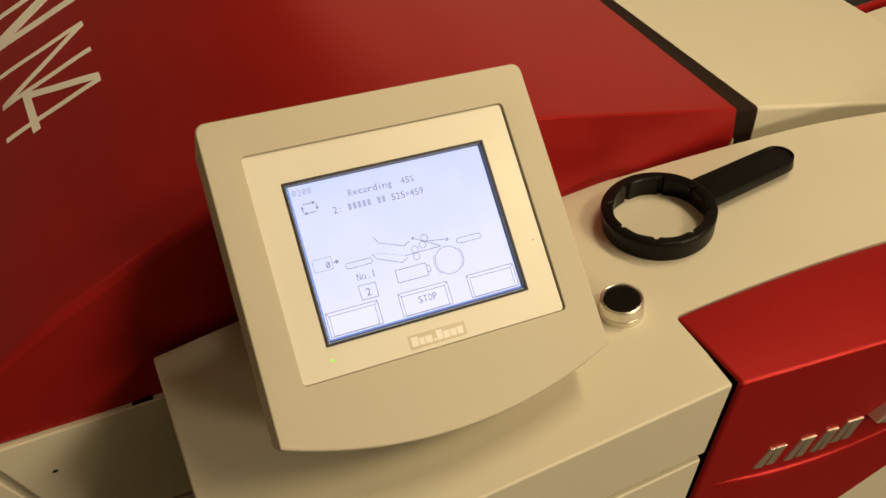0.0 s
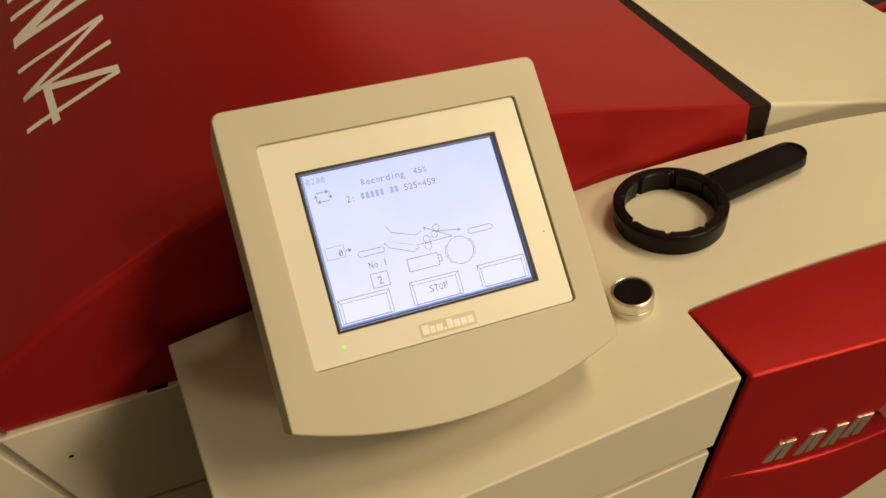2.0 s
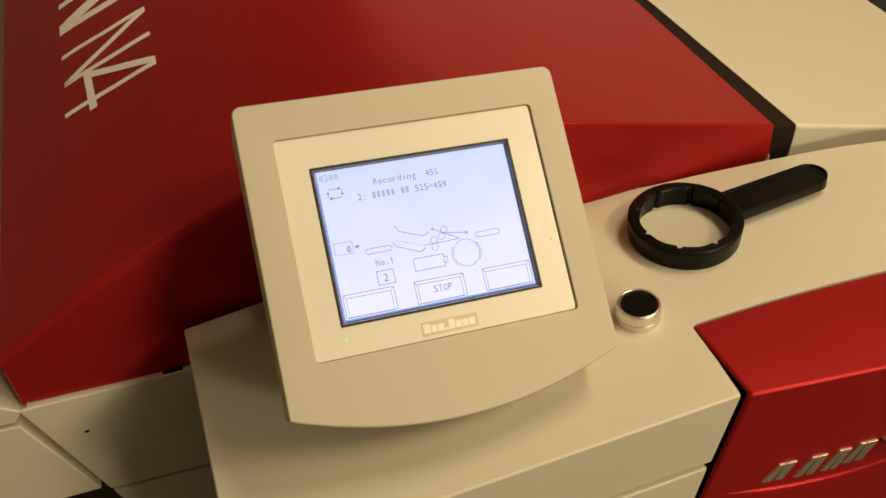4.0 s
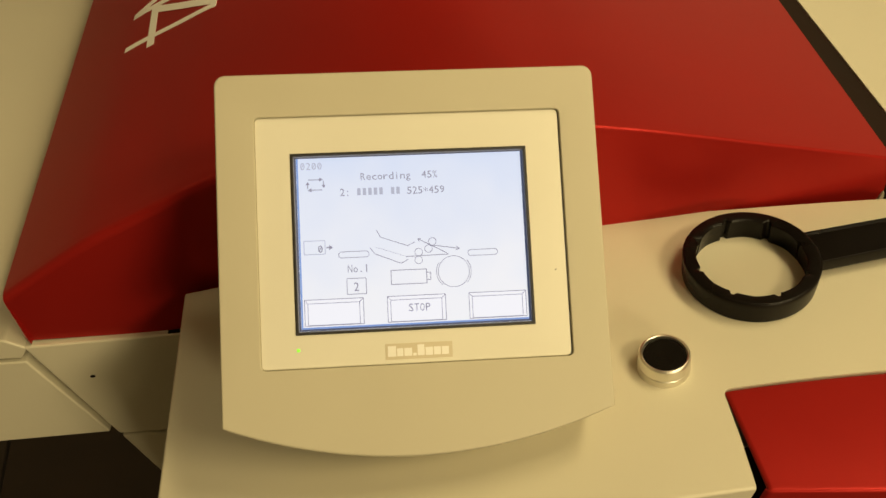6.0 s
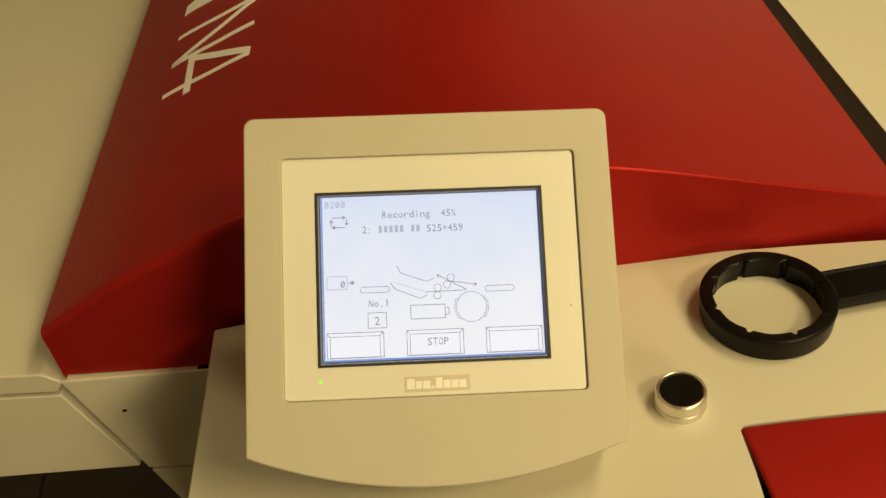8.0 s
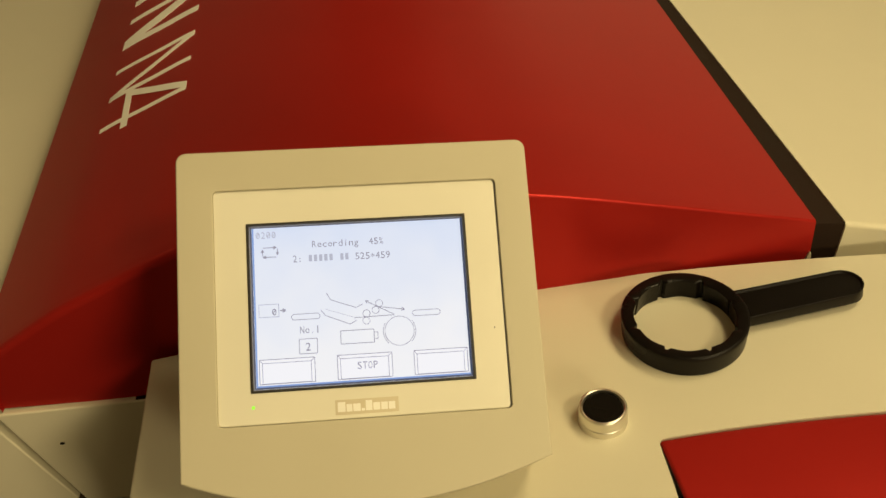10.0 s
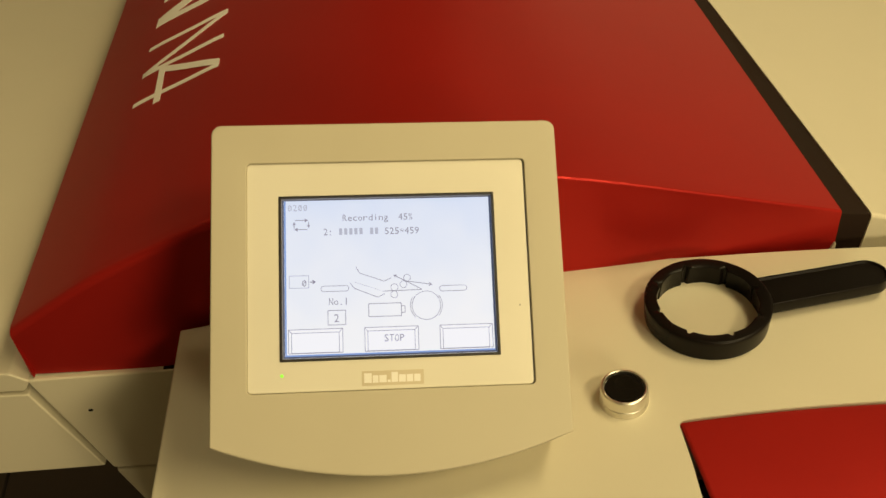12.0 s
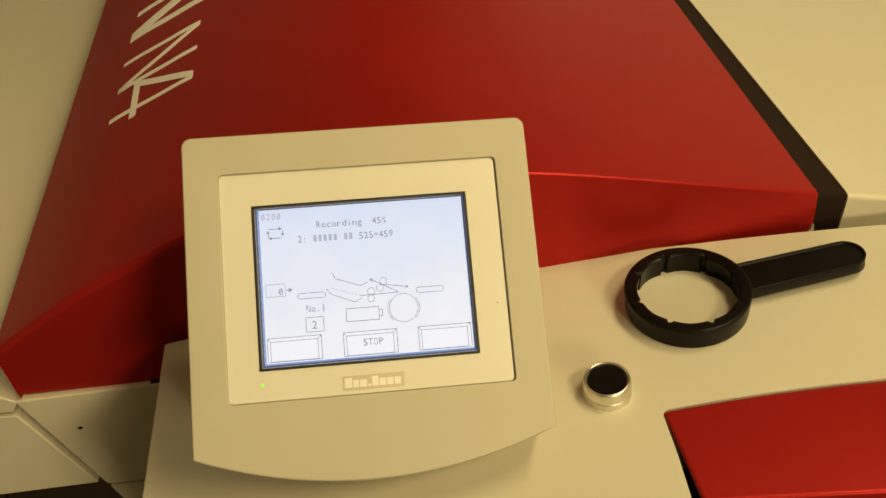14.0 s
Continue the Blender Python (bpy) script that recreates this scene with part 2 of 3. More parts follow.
def side_seal():
    """The dark strip between the hood and the right cover."""
    bm = bmesh.new()
    rows = []
    for y in [0.104, 0.2, 0.4, 0.7, 1.2]:
        x0, x1 = 0.3138 - 0.03 * (y - 0.1) - 0.002, 0.3384 - 0.038 * (y - 0.1) + 0.001
        rows.append([bm.verts.new(p) for p in ((x0 - 0.006, y, 0.90), (x0, y, arch(x0, y) - 0.006), (x1, y, cover_top(x1, y) - 0.0012), (x1 - 0.006, y, 0.90))])
    for p, q in zip(rows, rows[1:]):
        for j in range(3):
            bm.faces.new((p[j], q[j], q[j + 1], p[j + 1]))
    bm.faces.new(rows[0])
    part("side_seal", bm, DARK, machine, "dark brown rubber strip in the gap beside the hood", smooth=False)


side_seal()
part("latch_tip", front_prism([(0.3085, 0.930), (0.3148, 0.930), (0.3144, 0.9440), (0.3132, 0.9462), (0.3112, 0.9415)], 0.0985, 0.104, 0.0008), CREAM, machine, "small pale metal tip at the hood's corner")


def right_cover():
    def left(y):
        return 0.3386 - 0.038 * (y - 0.103)

    bm = bmesh.new()
    grid = []
    ys = [("f", 0.1035, 0.90), ("r", 0.103, -0.004), ("r", 0.1034, -0.0018), ("r", 0.1045, -0.0005), ("b", 0.1065, 0), ("b", 0.15, 0), ("b", 0.3, 0), ("b", 0.6, 0), ("b", 1.2, 0)]
    for u in steps(0, 1, 24):
        line = []
        for k, y, d in ys:
            x = left(y) + u * (0.650 - left(y))
            if k == "f":
                x -= 0.013 * max(0.0, 1 - 6 * u)
            z = 0.83 if k == "f" else cover_top(x, y) + d
            line.append(bm.verts.new((x, y, z)))
        grid.append(line)
    for i in range(len(grid) - 1):
        for j in range(len(ys) - 1):
            bm.faces.new((grid[i][j], grid[i + 1][j], grid[i + 1][j + 1], grid[i][j + 1]))
    for line in (grid[0], grid[-1]):
        low = [bm.verts.new((v.co.x - (0.013 if line is grid[0] and v.co.z > 0.84 else 0.0), v.co.y, 0.83)) for v in line]
        for j in range(len(ys) - 1):
            bm.faces.new((line[j], line[j + 1], low[j + 1], low[j]))
    bmesh.ops.remove_doubles(bm, verts=bm.verts, dist=1e-5)
    part("side_cover", bm, CREAM, machine, "cream painted sloping cover beside the red hood")


right_cover()


def body():
    # the front panel under the hood, its left edge leaning inwards, and the panel below the seam
    def left(z):
        return -0.2862 + 0.245 * (0.9129 - z)

    part("front_panel", front_prism([(left(0.9129), 0.9140), (-0.10, 0.8990), (-0.10, 0.784), (-0.2578, 0.8025)], 0.1, 0.115, 0.0018, 3), CREAM, machine, "cream front panel with a small hole under the hood")
    part("lower_panel", front_prism([(-0.2570, 0.7995), (-0.10, 0.780), (-0.10, 0.30), (left(0.30), 0.30)], 0.1, 0.115, 0.0018), CREAM, machine, "cream lower front panel below a dark seam")
    # Solid black disc: the hole's shade is put into its colour.
    part("panel_hole", turned(lathe([(0.0, 0.0), (0.0019, 0.0), (0.0019, 0.003), (0.0, 0.003)], 20), Matrix.Translation((-0.2516, 0.0998, 0.8742)) @ Matrix.Diagonal((1, 1, 0.65, 1)) @ Matrix.Rotation(radians(90), 4, "X") @ Matrix.Translation((0, 0, -0.0027))), BLACK, machine, "small black disc standing in for the shade in a drilled hole")
    # Solid black block in place of the slot's opening.
    part("latch_slot", box(-0.1865, -0.172, 0.1012, 0.1045, 0.9040, 0.9062, 0.0004), BLACK, machine, "small black block marking a slot under the hood's edge")
    part("core", front_prism([(-0.2795, 0.905), (0.40, 0.905), (0.60, 0.82), (0.5, 0.0), (-0.06, 0.0)], 0.116, 1.15, 0.004), SHADE, machine, "dark inner steel body")


body()


def feed_table():
    ys = 0.1
    part("table_lid", front_prism([(-0.95, 1.005), (-0.2955, 0.9232), (-0.2835, 0.9125), (-0.2908, 0.9030), (-0.95, 0.985)], ys, 1.15, 0.0016), CREAM, machine, "broad cream lid of the side table")
    part("table_front", front_prism([(-0.95, 0.981), (-0.290, 0.8992), (-0.2632, 0.8065), (-0.95, 0.866)], ys, 0.30, 0.0015), CREAM, machine, "cream front of the side table with a slanting end")
    # Added board; its slant follows a tone boundary in the camera's view.
    part("under_table_board", front_prism([(-0.95, 0.83), (-0.354, 0.83), (-0.83, 0.0), (-0.95, 0.0)], 0.32, 0.36, 0.003), SHADE, machine, "slanted dark board under the side table, shaped to the camera's view")


feed_table()


def console():
    back = [(-0.16, 0.0938), (-0.10, 0.0985), (0.0, 0.1035), (0.115, 0.107), (0.155, 0.1055), (0.2029, 0.1), (0.2504, 0.0952), (0.3094, 0.0882), (0.358, 0.0810), (0.389, 0.0742), (0.4246, 0.0640), (0.56, 0.02)]
    line = [(x, smooth_line(back, x)) for x in steps(-0.16, 0.56, 48)]
    outline = [(-0.1565, -0.1028), (0.1533, -0.1052), (0.1554, -0.075), (0.1562, -0.0478), (0.1566, -0.0460), (0.1577, -0.0446), (0.1595, -0.0435)] + [(x, -0.0432 - 0.45 * max(0, x - 0.165) ** 2) for x in steps(0.163, 0.56, 16)] + line[::-1]
    bm = prism(outline, 0.8885, DECK, 0.0018, 3, 28, lambda c: c.x > 0.15 and c.y < -0.02)
    for v in bm.verts:
        if v.co.x > 0.1 and v.co.y < -0.02:
            v.co.x -= 0.215 * (DECK - v.co.z)
        elif v.co.x < 0 and v.co.y < 0:
            v.co.z += (0.005 if v.co.z < 0.92 else 0.0) * min(1.0, -v.co.x / 0.16)
    part("console_top", bm, CREAM, machine, "cream painted console deck with a curved back edge")
    part("console_panel", front_prism([(-0.156, 0.8902), (0.1382, 0.8850), (0.085, 0.60), (-0.156, 0.60)], -0.1062, -0.057, 0.0015), CREAM, machine, "cream lower front panel of the console")
    # Dark block put into the gap in place of its shade.
    part("gap_shade_block", box(0.115, 0.205, -0.096, -0.056, 0.58, 0.900, 0.002), DARK, machine, "dark block standing in for shade in the gap")
    # Filling coloured dark so that the gaps look shaded.
    part("console_core", front_prism([(-0.152, 0.887), (0.42, 0.887), (0.36, 0.10), (-0.10, 0.10)], -0.055, 0.098, 0.003), DARK, machine, "console filling, dark to stand in for shade in the gaps")


console()


def red_cover():
    def front(x):
        return -0.1080 - 0.155 * (x - 0.16)

    def rear(x):
        return -0.0440 - 0.45 * max(0, x - 0.165) ** 2

    def left(z):
        return 0.1613 - 0.20 * (DECK - z)

    def groove(x):
        return smooth_line([(0.14, 0.8525), (0.152, 0.8508), (0.1776, 0.8488), (0.2075, 0.8463), (0.2416, 0.8482), (0.278, 0.8560), (0.38, 0.880), (0.56, 0.935)], x)

    def lean(z):
        return -0.02 * (DECK - z)

    bm = bmesh.new()
    grid = []
    for u in steps(0, 1, 30):
        line = []
        x = left(DECK) + u * 0.40
        ym = rear(x)
        yf = front(x)
        for t, d in ((0.0, -0.0022), (0.006, -0.0008), (0.02, -0.0002), (0.06, 0.0), (0.3, 0.0), (0.6, 0.0), (0.93, 0.0), (0.99, 0.0)):
            line.append((x - 0.0018 * (1 - t) * (1 - u), ym + (yf + 0.0028 - ym) * t, DECK - 0.0003 + 0.0008 * math.sin(math.pi * t) + d))
        for dy, dz in ((0.0020, 0.0002), (0.0012, 0.0004), (0.0006, 0.0008), (0.0002, 0.0014), (0.0, 0.0022)):
            line.append((x, yf + dy, DECK - dz))
        g = groove(x)
        for t in (0.25, 0.5, 0.75, 1.0):
            z = DECK - 0.0022 + (g - 0.01 - 0.06 * max(0, 1 - 12 * u) - DECK + 0.0022) * t
            line.append((left(z) + u * 0.40, front(left(z) + u * 0.40) + lean(z), z))
        grid.append([bm.verts.new(p) for p in line])
    n = len(grid[0])
    for i in range(len(grid) - 1):
        for j in range(n - 1):
            bm.faces.new((grid[i][j], grid[i + 1][j], grid[i + 1][j + 1], grid[i][j + 1]))
    # the rounded cheek that turns into the gap
    last = grid[0]
    cheek = [((-0.0024 * math.sin(a), 0, -0.0024 * (1 - math.cos(a))), (-0.0038 * math.sin(a), 0.0030 * (1 - math.cos(a)), 0)) for a in steps(0.35, math.pi / 2, 4)]
    for top, face in cheek + [((0.004, 0, -0.012), (0.007, 0.010, 0))]:
        more = []
        for j, v in enumerate(grid[0]):
            f = min(1.0, max(0.0, (j - 7) / 5))
            more.append(bm.verts.new(v.co + Vector(top) * (1 - f) + Vector(face) * f))
        for j in range(n - 1):
            bm.faces.new((last[j], last[j + 1], more[j + 1], more[j]))
        last = more
    cover = part("front_cover", bm, RED, machine, "red painted curved front cover with a metal badge")
    # the apron below the groove, a little proud
    bm = bmesh.new()
    grid = []
    for u in [0, 0.01, 0.02, 0.04, 0.06, 0.08, 0.1] + steps(0.13, 1, 26):
        x = 0.1658 + u * 0.40
        g = groove(left(0.86) + 0.005 + u * 0.40)
        proud = min(1.0, 0.02 + u * 12)
        line = []
        foot = smooth_line([(0.14, 0.73), (0.2656, 0.7752), (0.2823, 0.7828), (0.2929, 0.7921), (0.36, 0.845), (0.56, 0.92)], x)
        for z, d in ((g - 0.0002, 0.002), (g, 0.0), (g - 0.0006, -0.0012), (g - 0.002, -0.0022), (g - 0.005, -0.0026), (min(g - 0.006, g + (foot - g) * 0.5), -0.0026), (min(g - 0.007, foot), -0.0026), (min(g - 0.007, foot), 0.006)):
            line.append(bm.verts.new((left(z) + u * 0.40 + 0.005, front(left(z) + 0.005 + u * 0.40) + lean(z) + (d * proud if d < 0 else d), z)))
        grid.append(line)
    n = len(grid[0])
    for i in range(len(grid) - 1):
        for j in range(n - 1):
            bm.faces.new((grid[i][j], grid[i + 1][j], grid[i + 1][j + 1], grid[i][j + 1]))
    part("cover_apron", bm, RED, machine, "red lower apron below a raised line")
    part("foot_panel", box(0.17, 0.56, -0.098, -0.06, 0.45, 0.835, 0.002), CREAM, machine, "cream panel below the red cover")
    # the badge: plain slanted metal bars and a rhombus
    for x, z, w, h in ((0.1775, 0.8560, 0.0160, 0.0165), (0.1998, 0.8545, 0.0150, 0.0182), (0.2185, 0.8550, 0.0120, 0.0190), (0.2325, 0.8588, 0.0160, 0.0182)):
        for k in (0, 1):
            a = x + 0.55 * w * k
            f = 0.36 if k else 0.42
            lean_a, lean_b = (0.0105, 0.0080) if k == 0 else (0.0062, 0.0080)
            bm = front_prism([(a, z), (a + f * w, z - 0.0006), (a + f * w + lean_b, z + h), (a + lean_a, z + h)], -0.0013, 0.003, 0.0004)
            for v in bm.verts:
                v.co.y += front(v.co.x) + lean(v.co.z)
            part("badge_bar", bm, CHROME, cover, "slanted chrome bar of a metal badge")
    cx, cz, yb = 0.277, 0.8775, front(0.277) + lean(0.87)
    for k, (f, d, mat) in enumerate(((1.0, 0.0024, CHROME), (0.72, 0.0028, STEEL))):
        part("badge_rhombus", front_prism([(cx - 0.0195 * f, cz), (cx + 0.002 * f, cz - 0.0105 * f), (cx + 0.0195 * f, cz + 0.001), (cx - 0.002 * f, cz + 0.0115 * f)], yb - d - 0.003, yb + 0.004, 0.0006), mat, cover, "chrome rhombus of a metal badge")


red_cover()


def outfeed():
    ob = thing("outfeed_tray", "cream outfeed tray with a red edge bar beyond the machine", "tray")
    part("shelf", box(0.66, 1.3, 0.2, 0.384, 0.78, 0.80, 0.003), CREAM, ob)
    part("edge_bar", box(0.66, 1.3, 0.392, 0.401, 0.785, 0.803, 0.003), RED, ob, "red painted edge bar")
    part("back_sheet", box(0.66, 1.3, 0.405, 0.9, 0.76, 0.785, 0.002), BLACK, ob, "flat black sheet filling the dark area behind the red bar")
    for x in (0.72, 1.22):
        part("leg", box(x, x + 0.04, 0.3, 0.34, 0.0, 0.78, 0.002), SHADE, ob)
        part("leg", box(x, x + 0.04, 0.8, 0.84, 0.0, 0.76, 0.002), SHADE, ob)


outfeed()


# ---- push button ----
def push_button():
    ob = thing("push_button", "black push button in a round steel collar on the cream deck", "button", pose(0.1290, -0.0227, DECK))
    part("collar", lathe([(0.010, -0.004), (0.0148, -0.004), (0.0148, 0.0042), (0.0144, 0.0047), (0.0141, 0.0050), (0.0146, 0.0053), (0.0147, 0.0058), (0.0143, 0.0118), (0.0138, 0.0127), (0.0130, 0.0130), (0.0124, 0.0126), (0.0122, 0.0105), (0.010, 0.010)], 64), STEEL, ob, "brushed steel collar with a fine groove")
    part("cap", lathe([(0.0, -0.003), (0.0121, -0.003), (0.0121, 0.0105), (0.0116, 0.0116), (0.0105, 0.0119), (0.006, 0.0114), (0.0, 0.0111)], 56), GLOSS, ob, "glossy black dished cap")


push_button()


# ---- cap wrench ----
def cap_wrench():
    ob = thing("cap_wrench", "black plastic canister cap wrench lying on the cream deck", "wrench", pose(0.1990, 0.0382, DECK, 0, 0, 3.5))
    n = 128
    bm = bmesh.new()
    rings = []
    for i in range(n):
        a = 2 * math.pi * i / n
        k = (a / (2 * math.pi) * 8 + 0.422) % 1.0
        notch = 0.0024 if abs(k - 0.5) < 0.055 else 0.0
        flat = 0.0316 + 0.0008 * abs(k - 0.5) * 2
        prof = [(0.0390, 0.0), (0.0398, 0.0012), (0.0405, 0.0130), (0.0406, 0.0153), (0.0400, 0.0163), (0.0388, 0.0166), (flat + 0.0012 + notch, 0.0164), (flat + notch, 0.0152), (flat + notch + 0.0017, 0.0)]
        rings.append([bm.verts.new((r * math.cos(a), r * math.sin(a), z)) for r, z in prof])
    m = len(rings[0])
    for i in range(n):
        for j in range(m):
            p, q = rings[i], rings[(i + 1) % n]
            bm.faces.new((p[j], q[j], q[(j + 1) % m], p[(j + 1) % m]))
    part("ring", bm, BLACK, ob, "notched black ring")
    # handle with a raised rim round a shallow tray
    def outline(w0, w1, x0, x1, n=14):
        pts = [(x0, -w0), (x1 - w1, -w1)]
        pts += [(x1 - w1 + w1 * math.sin(math.pi * i / n), -w1 * math.cos(math.pi * i / n)) for i in range(1, n)]
        pts += [(x1 - w1, w1), (x0, w0)]
        return pts

    out, inn = outline(0.0137, 0.0128, 0.036, 0.1216), outline(0.0112, 0.0103, 0.036, 0.1203)
    bm = bmesh.new()
    loops = []
    for pts, z in ((outline(0.0125, 0.0116, 0.036, 0.1216), 0.0052), (outline(0.0135, 0.0126, 0.036, 0.1226), 0.0062), (out, 0.0132), (outline(0.0129, 0.0120, 0.036, 0.1220), 0.0144), (outline(0.0119, 0.0110, 0.036, 0.1210), 0.0144), (inn, 0.0130)):
        loops.append([bm.verts.new((x, y, z)) for x, y in pts])
    k = len(out)
    for p, q in zip(loops, loops[1:]):
        for j in range(k):
            bm.faces.new((p[j], p[(j + 1) % k], q[(j + 1) % k], q[j]))
    bm.faces.new(loops[0][::-1])
    bm.faces.new(loops[-1])
    part("handle", bm, BLACK, ob, "flat black handle with a raised rim")
    part("shoulder", prism([(0.0330, -0.0135), (0.0390, -0.0130), (0.0390, 0.0130), (0.0330, 0.0135)], 0.0, 0.0155, 0.0012, 3), BLACK, ob)


cap_wrench()


# ---- control panel ----
PANEL = Matrix(((0.99264, 0.09309, 0.07751, 0.00000), (-0.01831, 0.74782, -0.66365, 0.00000), (-0.11974, 0.65735, 0.74402, 1.05491), (0.00000, 0.00000, 0.00000, 1.00000)))
panel = thing("control_panel", "cream touch screen control panel with lit display, tilted on console", "control panel", PANEL)


def rounded(x0, x1, y0, y1, r, n=4):
    """A rectangle with rounded corners."""
    pts = []
    for cx, cy, a0 in ((x1 - r, y0 + r, 270), (x1 - r, y1 - r, 0), (x0 + r, y1 - r, 90), (x0 + r, y0 + r, 180)):
        pts += [(cx + r * math.cos(radians(a0 + 90 * i / n)), cy + r * math.sin(radians(a0 + 90 * i / n))) for i in range(n + 1)]
    return pts


def housing():
    def low(x):
        return -0.1078 + 0.0187 * ((x + 0.0016) / 0.0975) ** 2

    r = 0.0055
    top = [(0.097 - r + r * math.cos(a), 0.087 - r + r * math.sin(a)) for a in [math.radians(d) for d in range(0, 91, 15)]]
    top += [(-0.097 + r - r * math.sin(a), 0.087 - r + r * math.cos(a)) for a in [math.radians(d) for d in range(0, 91, 15)]]
    edge = top + [(x, low(x)) for x in steps(-0.0974, 0.0978, 30)]
    hole = [(0.0782, -0.0623), (0.0782, 0.0645), (-0.0773, 0.0645), (-0.0773, -0.0623)]
    # a tray: side walls, and a face with an opening for the bezel
    bm = bmesh.new()
    n = len(edge)

    def ring(z, inset):
        c = Vector((0, -0.01))
        out = []
        for x, y in edge:
            d = Vector((x, y)) - c
            f = 1 - inset / d.length
            out.append(bm.verts.new((c.x + d.x * f, c.y + d.y * f, z)))
        return out

    loops = [ring(-0.0425, 0.004), ring(-0.041, 0.0008), ring(-0.006, 0.0001), ring(0.0014, 0.0001), ring(0.0024, 0.0004), ring(0.0028, 0.0010), ring(0.0029, 0.0018)]
    for p, q in zip(loops, loops[1:]):
        for j in range(n):
            bm.faces.new((p[j], p[(j + 1) % n], q[(j + 1) % n], q[j]))
    bm.faces.new(loops[0][::-1])
    last = loops[-1]

    def hole_ring(z, grow):
        (x1, y0), (_, y1), (x0, _), _ = hole
        return [bm.verts.new((x, y, z)) for x, y in rounded(x0 - grow, x1 + grow, y0 - grow, y1 + grow, 0.0024 + grow)]

    h0, h1, h2 = hole_ring(0.0029, 0.0006), hole_ring(0.0024, 0.0), hole_ring(-0.001, 0.0)
    for p, q in ((h0, h1), (h1, h2)):
        k = len(p)
        for j in range(k):
            bm.faces.new((p[j], p[(j + 1) % k], q[(j + 1) % k], q[j]))
    edges = [bm.edges.get((last[j], last[(j + 1) % n])) for j in range(n)] + [bm.edges.get((h0[j], h0[(j + 1) % len(h0)])) for j in range(len(h0))]
    bmesh.ops.triangle_fill(bm, edges=edges, use_beauty=True)
    part("housing", bm, HOUSING, panel, "cream plastic housing with a curved lower edge")


housing()


def flat(x0, x1, y0, y1, z0, z1, bevel=0.0003):
    return box(x0, x1, y0, y1, z0, z1, bevel, 1)


def bezel():
    bm = bmesh.new()
    outer = rounded(-0.07725, 0.07745, -0.06215, 0.06445, 0.0023)
    inner = rounded(-0.0596, 0.0596, -0.0453, 0.0453, 0.0006)
    loops = [[bm.verts.new((x, y, z)) for x, y in pts] for pts, z in ((inner, -0.0045), (inner, 0.0012), (outer, 0.0009), (outer, -0.0045))]
    top = [bm.verts.new((v.co.x * 0.9965, v.co.y * 0.9958, 0.0012)) for v in loops[2]]
    n = len(outer)
    for p, q in ((loops[0], loops[1]), (loops[1], top), (top, loops[2]), (loops[2], loops[3])):
        for j in range(n):
            bm.faces.new((p[j], p[(j + 1) % n], q[(j + 1) % n], q[j]))
    part("bezel", bm, BEZEL, panel, "pale smooth bezel round the display")


bezel()
# Unseen support, made wide to block light under the housing.
part("neck", box(-0.075, 0.075, -0.068, 0.03, -0.115, -0.040, 0.004), HOUSING, panel, "unseen stand between housing and deck, widened to deepen the shade")


def screen():
    bm = bmesh.new()
    loops = []
    for (w, h, z) in ((0.0600, 0.0457, 0.0008), (0.0600, 0.0457, 0.0017), (0.0597, 0.0454, 0.0019), (0.0588, 0.0445, 0.0019), (0.0586, 0.0443, 0.0008)):
        loops.append([bm.verts.new(p) for p in ((-w, -h, z), (w, -h, z), (w, h, z), (-w, h, z))])
    for p, q in zip(loops, loops[1:]):
        for j in range(4):
            bm.faces.new((p[j], p[(j + 1) % 4], q[(j + 1) % 4], q[j]))
    part("screen_frame", bm, FRAME, panel, "thin black frame round the display", smooth=False)
    bm = bmesh.new()
    loops = [[bm.verts.new(p) for p in ((-w, -h, z), (w, -h, z), (w, h, z), (-w, h, z))] for w, h, z in ((0.0594, 0.0451, 0.0009), (0.0585, 0.0442, 0.0009), (0.0582, 0.0439, -0.0036))]
    for p, q in zip(loops, loops[1:]):
        for j in range(4):
            bm.faces.new((p[j], p[(j + 1) % 4], q[(j + 1) % 4], q[j]))
    part("screen_rim", bm, RECESS, panel, "grey sloping rim inside the black frame", smooth=False)
    lit = part("screen", flat(-0.0583, 0.0583, -0.0440, 0.0440, 0.0009, 0.00135, 0), LCD, panel, "lit pale blue white display showing a grey diagram", smooth=False)
    lit.matrix_basis = Matrix.Translation((0, 0.0004, -0.0029)) @ Matrix.Diagonal((1.006, 1.006, 1, 1))
    return lit


lcd = screen()
ZS = 0.00136
MM = 0.001


def ink_bar(a, b, w=0.42):
    """A display line from a to b, in millimetres."""
    (x0, y0), (x1, y1) = a, b
    d = Vector((x1 - x0, y1 - y0))
    n = Vector((-d.y, d.x)).normalized() * w / 2
    pts = [(x0 + n.x, y0 + n.y), (x0 - n.x, y0 - n.y), (x1 - n.x, y1 - n.y), (x1 + n.x, y1 + n.y)]
    bm = bmesh.new()
    bm.faces.new([bm.verts.new((x * MM, y * MM, ZS)) for x, y in pts])
    return bm


def joined(bms):
    out = bmesh.new()
    for bm in bms:
        me = bpy.data.meshes.new("part_of")
        bm.to_mesh(me)
        bm.free()
        out.from_mesh(me)
        bpy.data.meshes.remove(me)
    return out


def lines(name, chains, w=0.4, closed=False, mat=None):
    for chain in chains:
        pts = list(chain) + ([chain[0]] if closed else [])
        part(name, joined([ink_bar(a, b, w) for a, b in zip(pts, pts[1:])]), mat or INK, lcd, smooth=False)


def rect(x0, y0, x1, y1):
    return [(x0, y0), (x1, y0), (x1, y1), (x0, y1)]


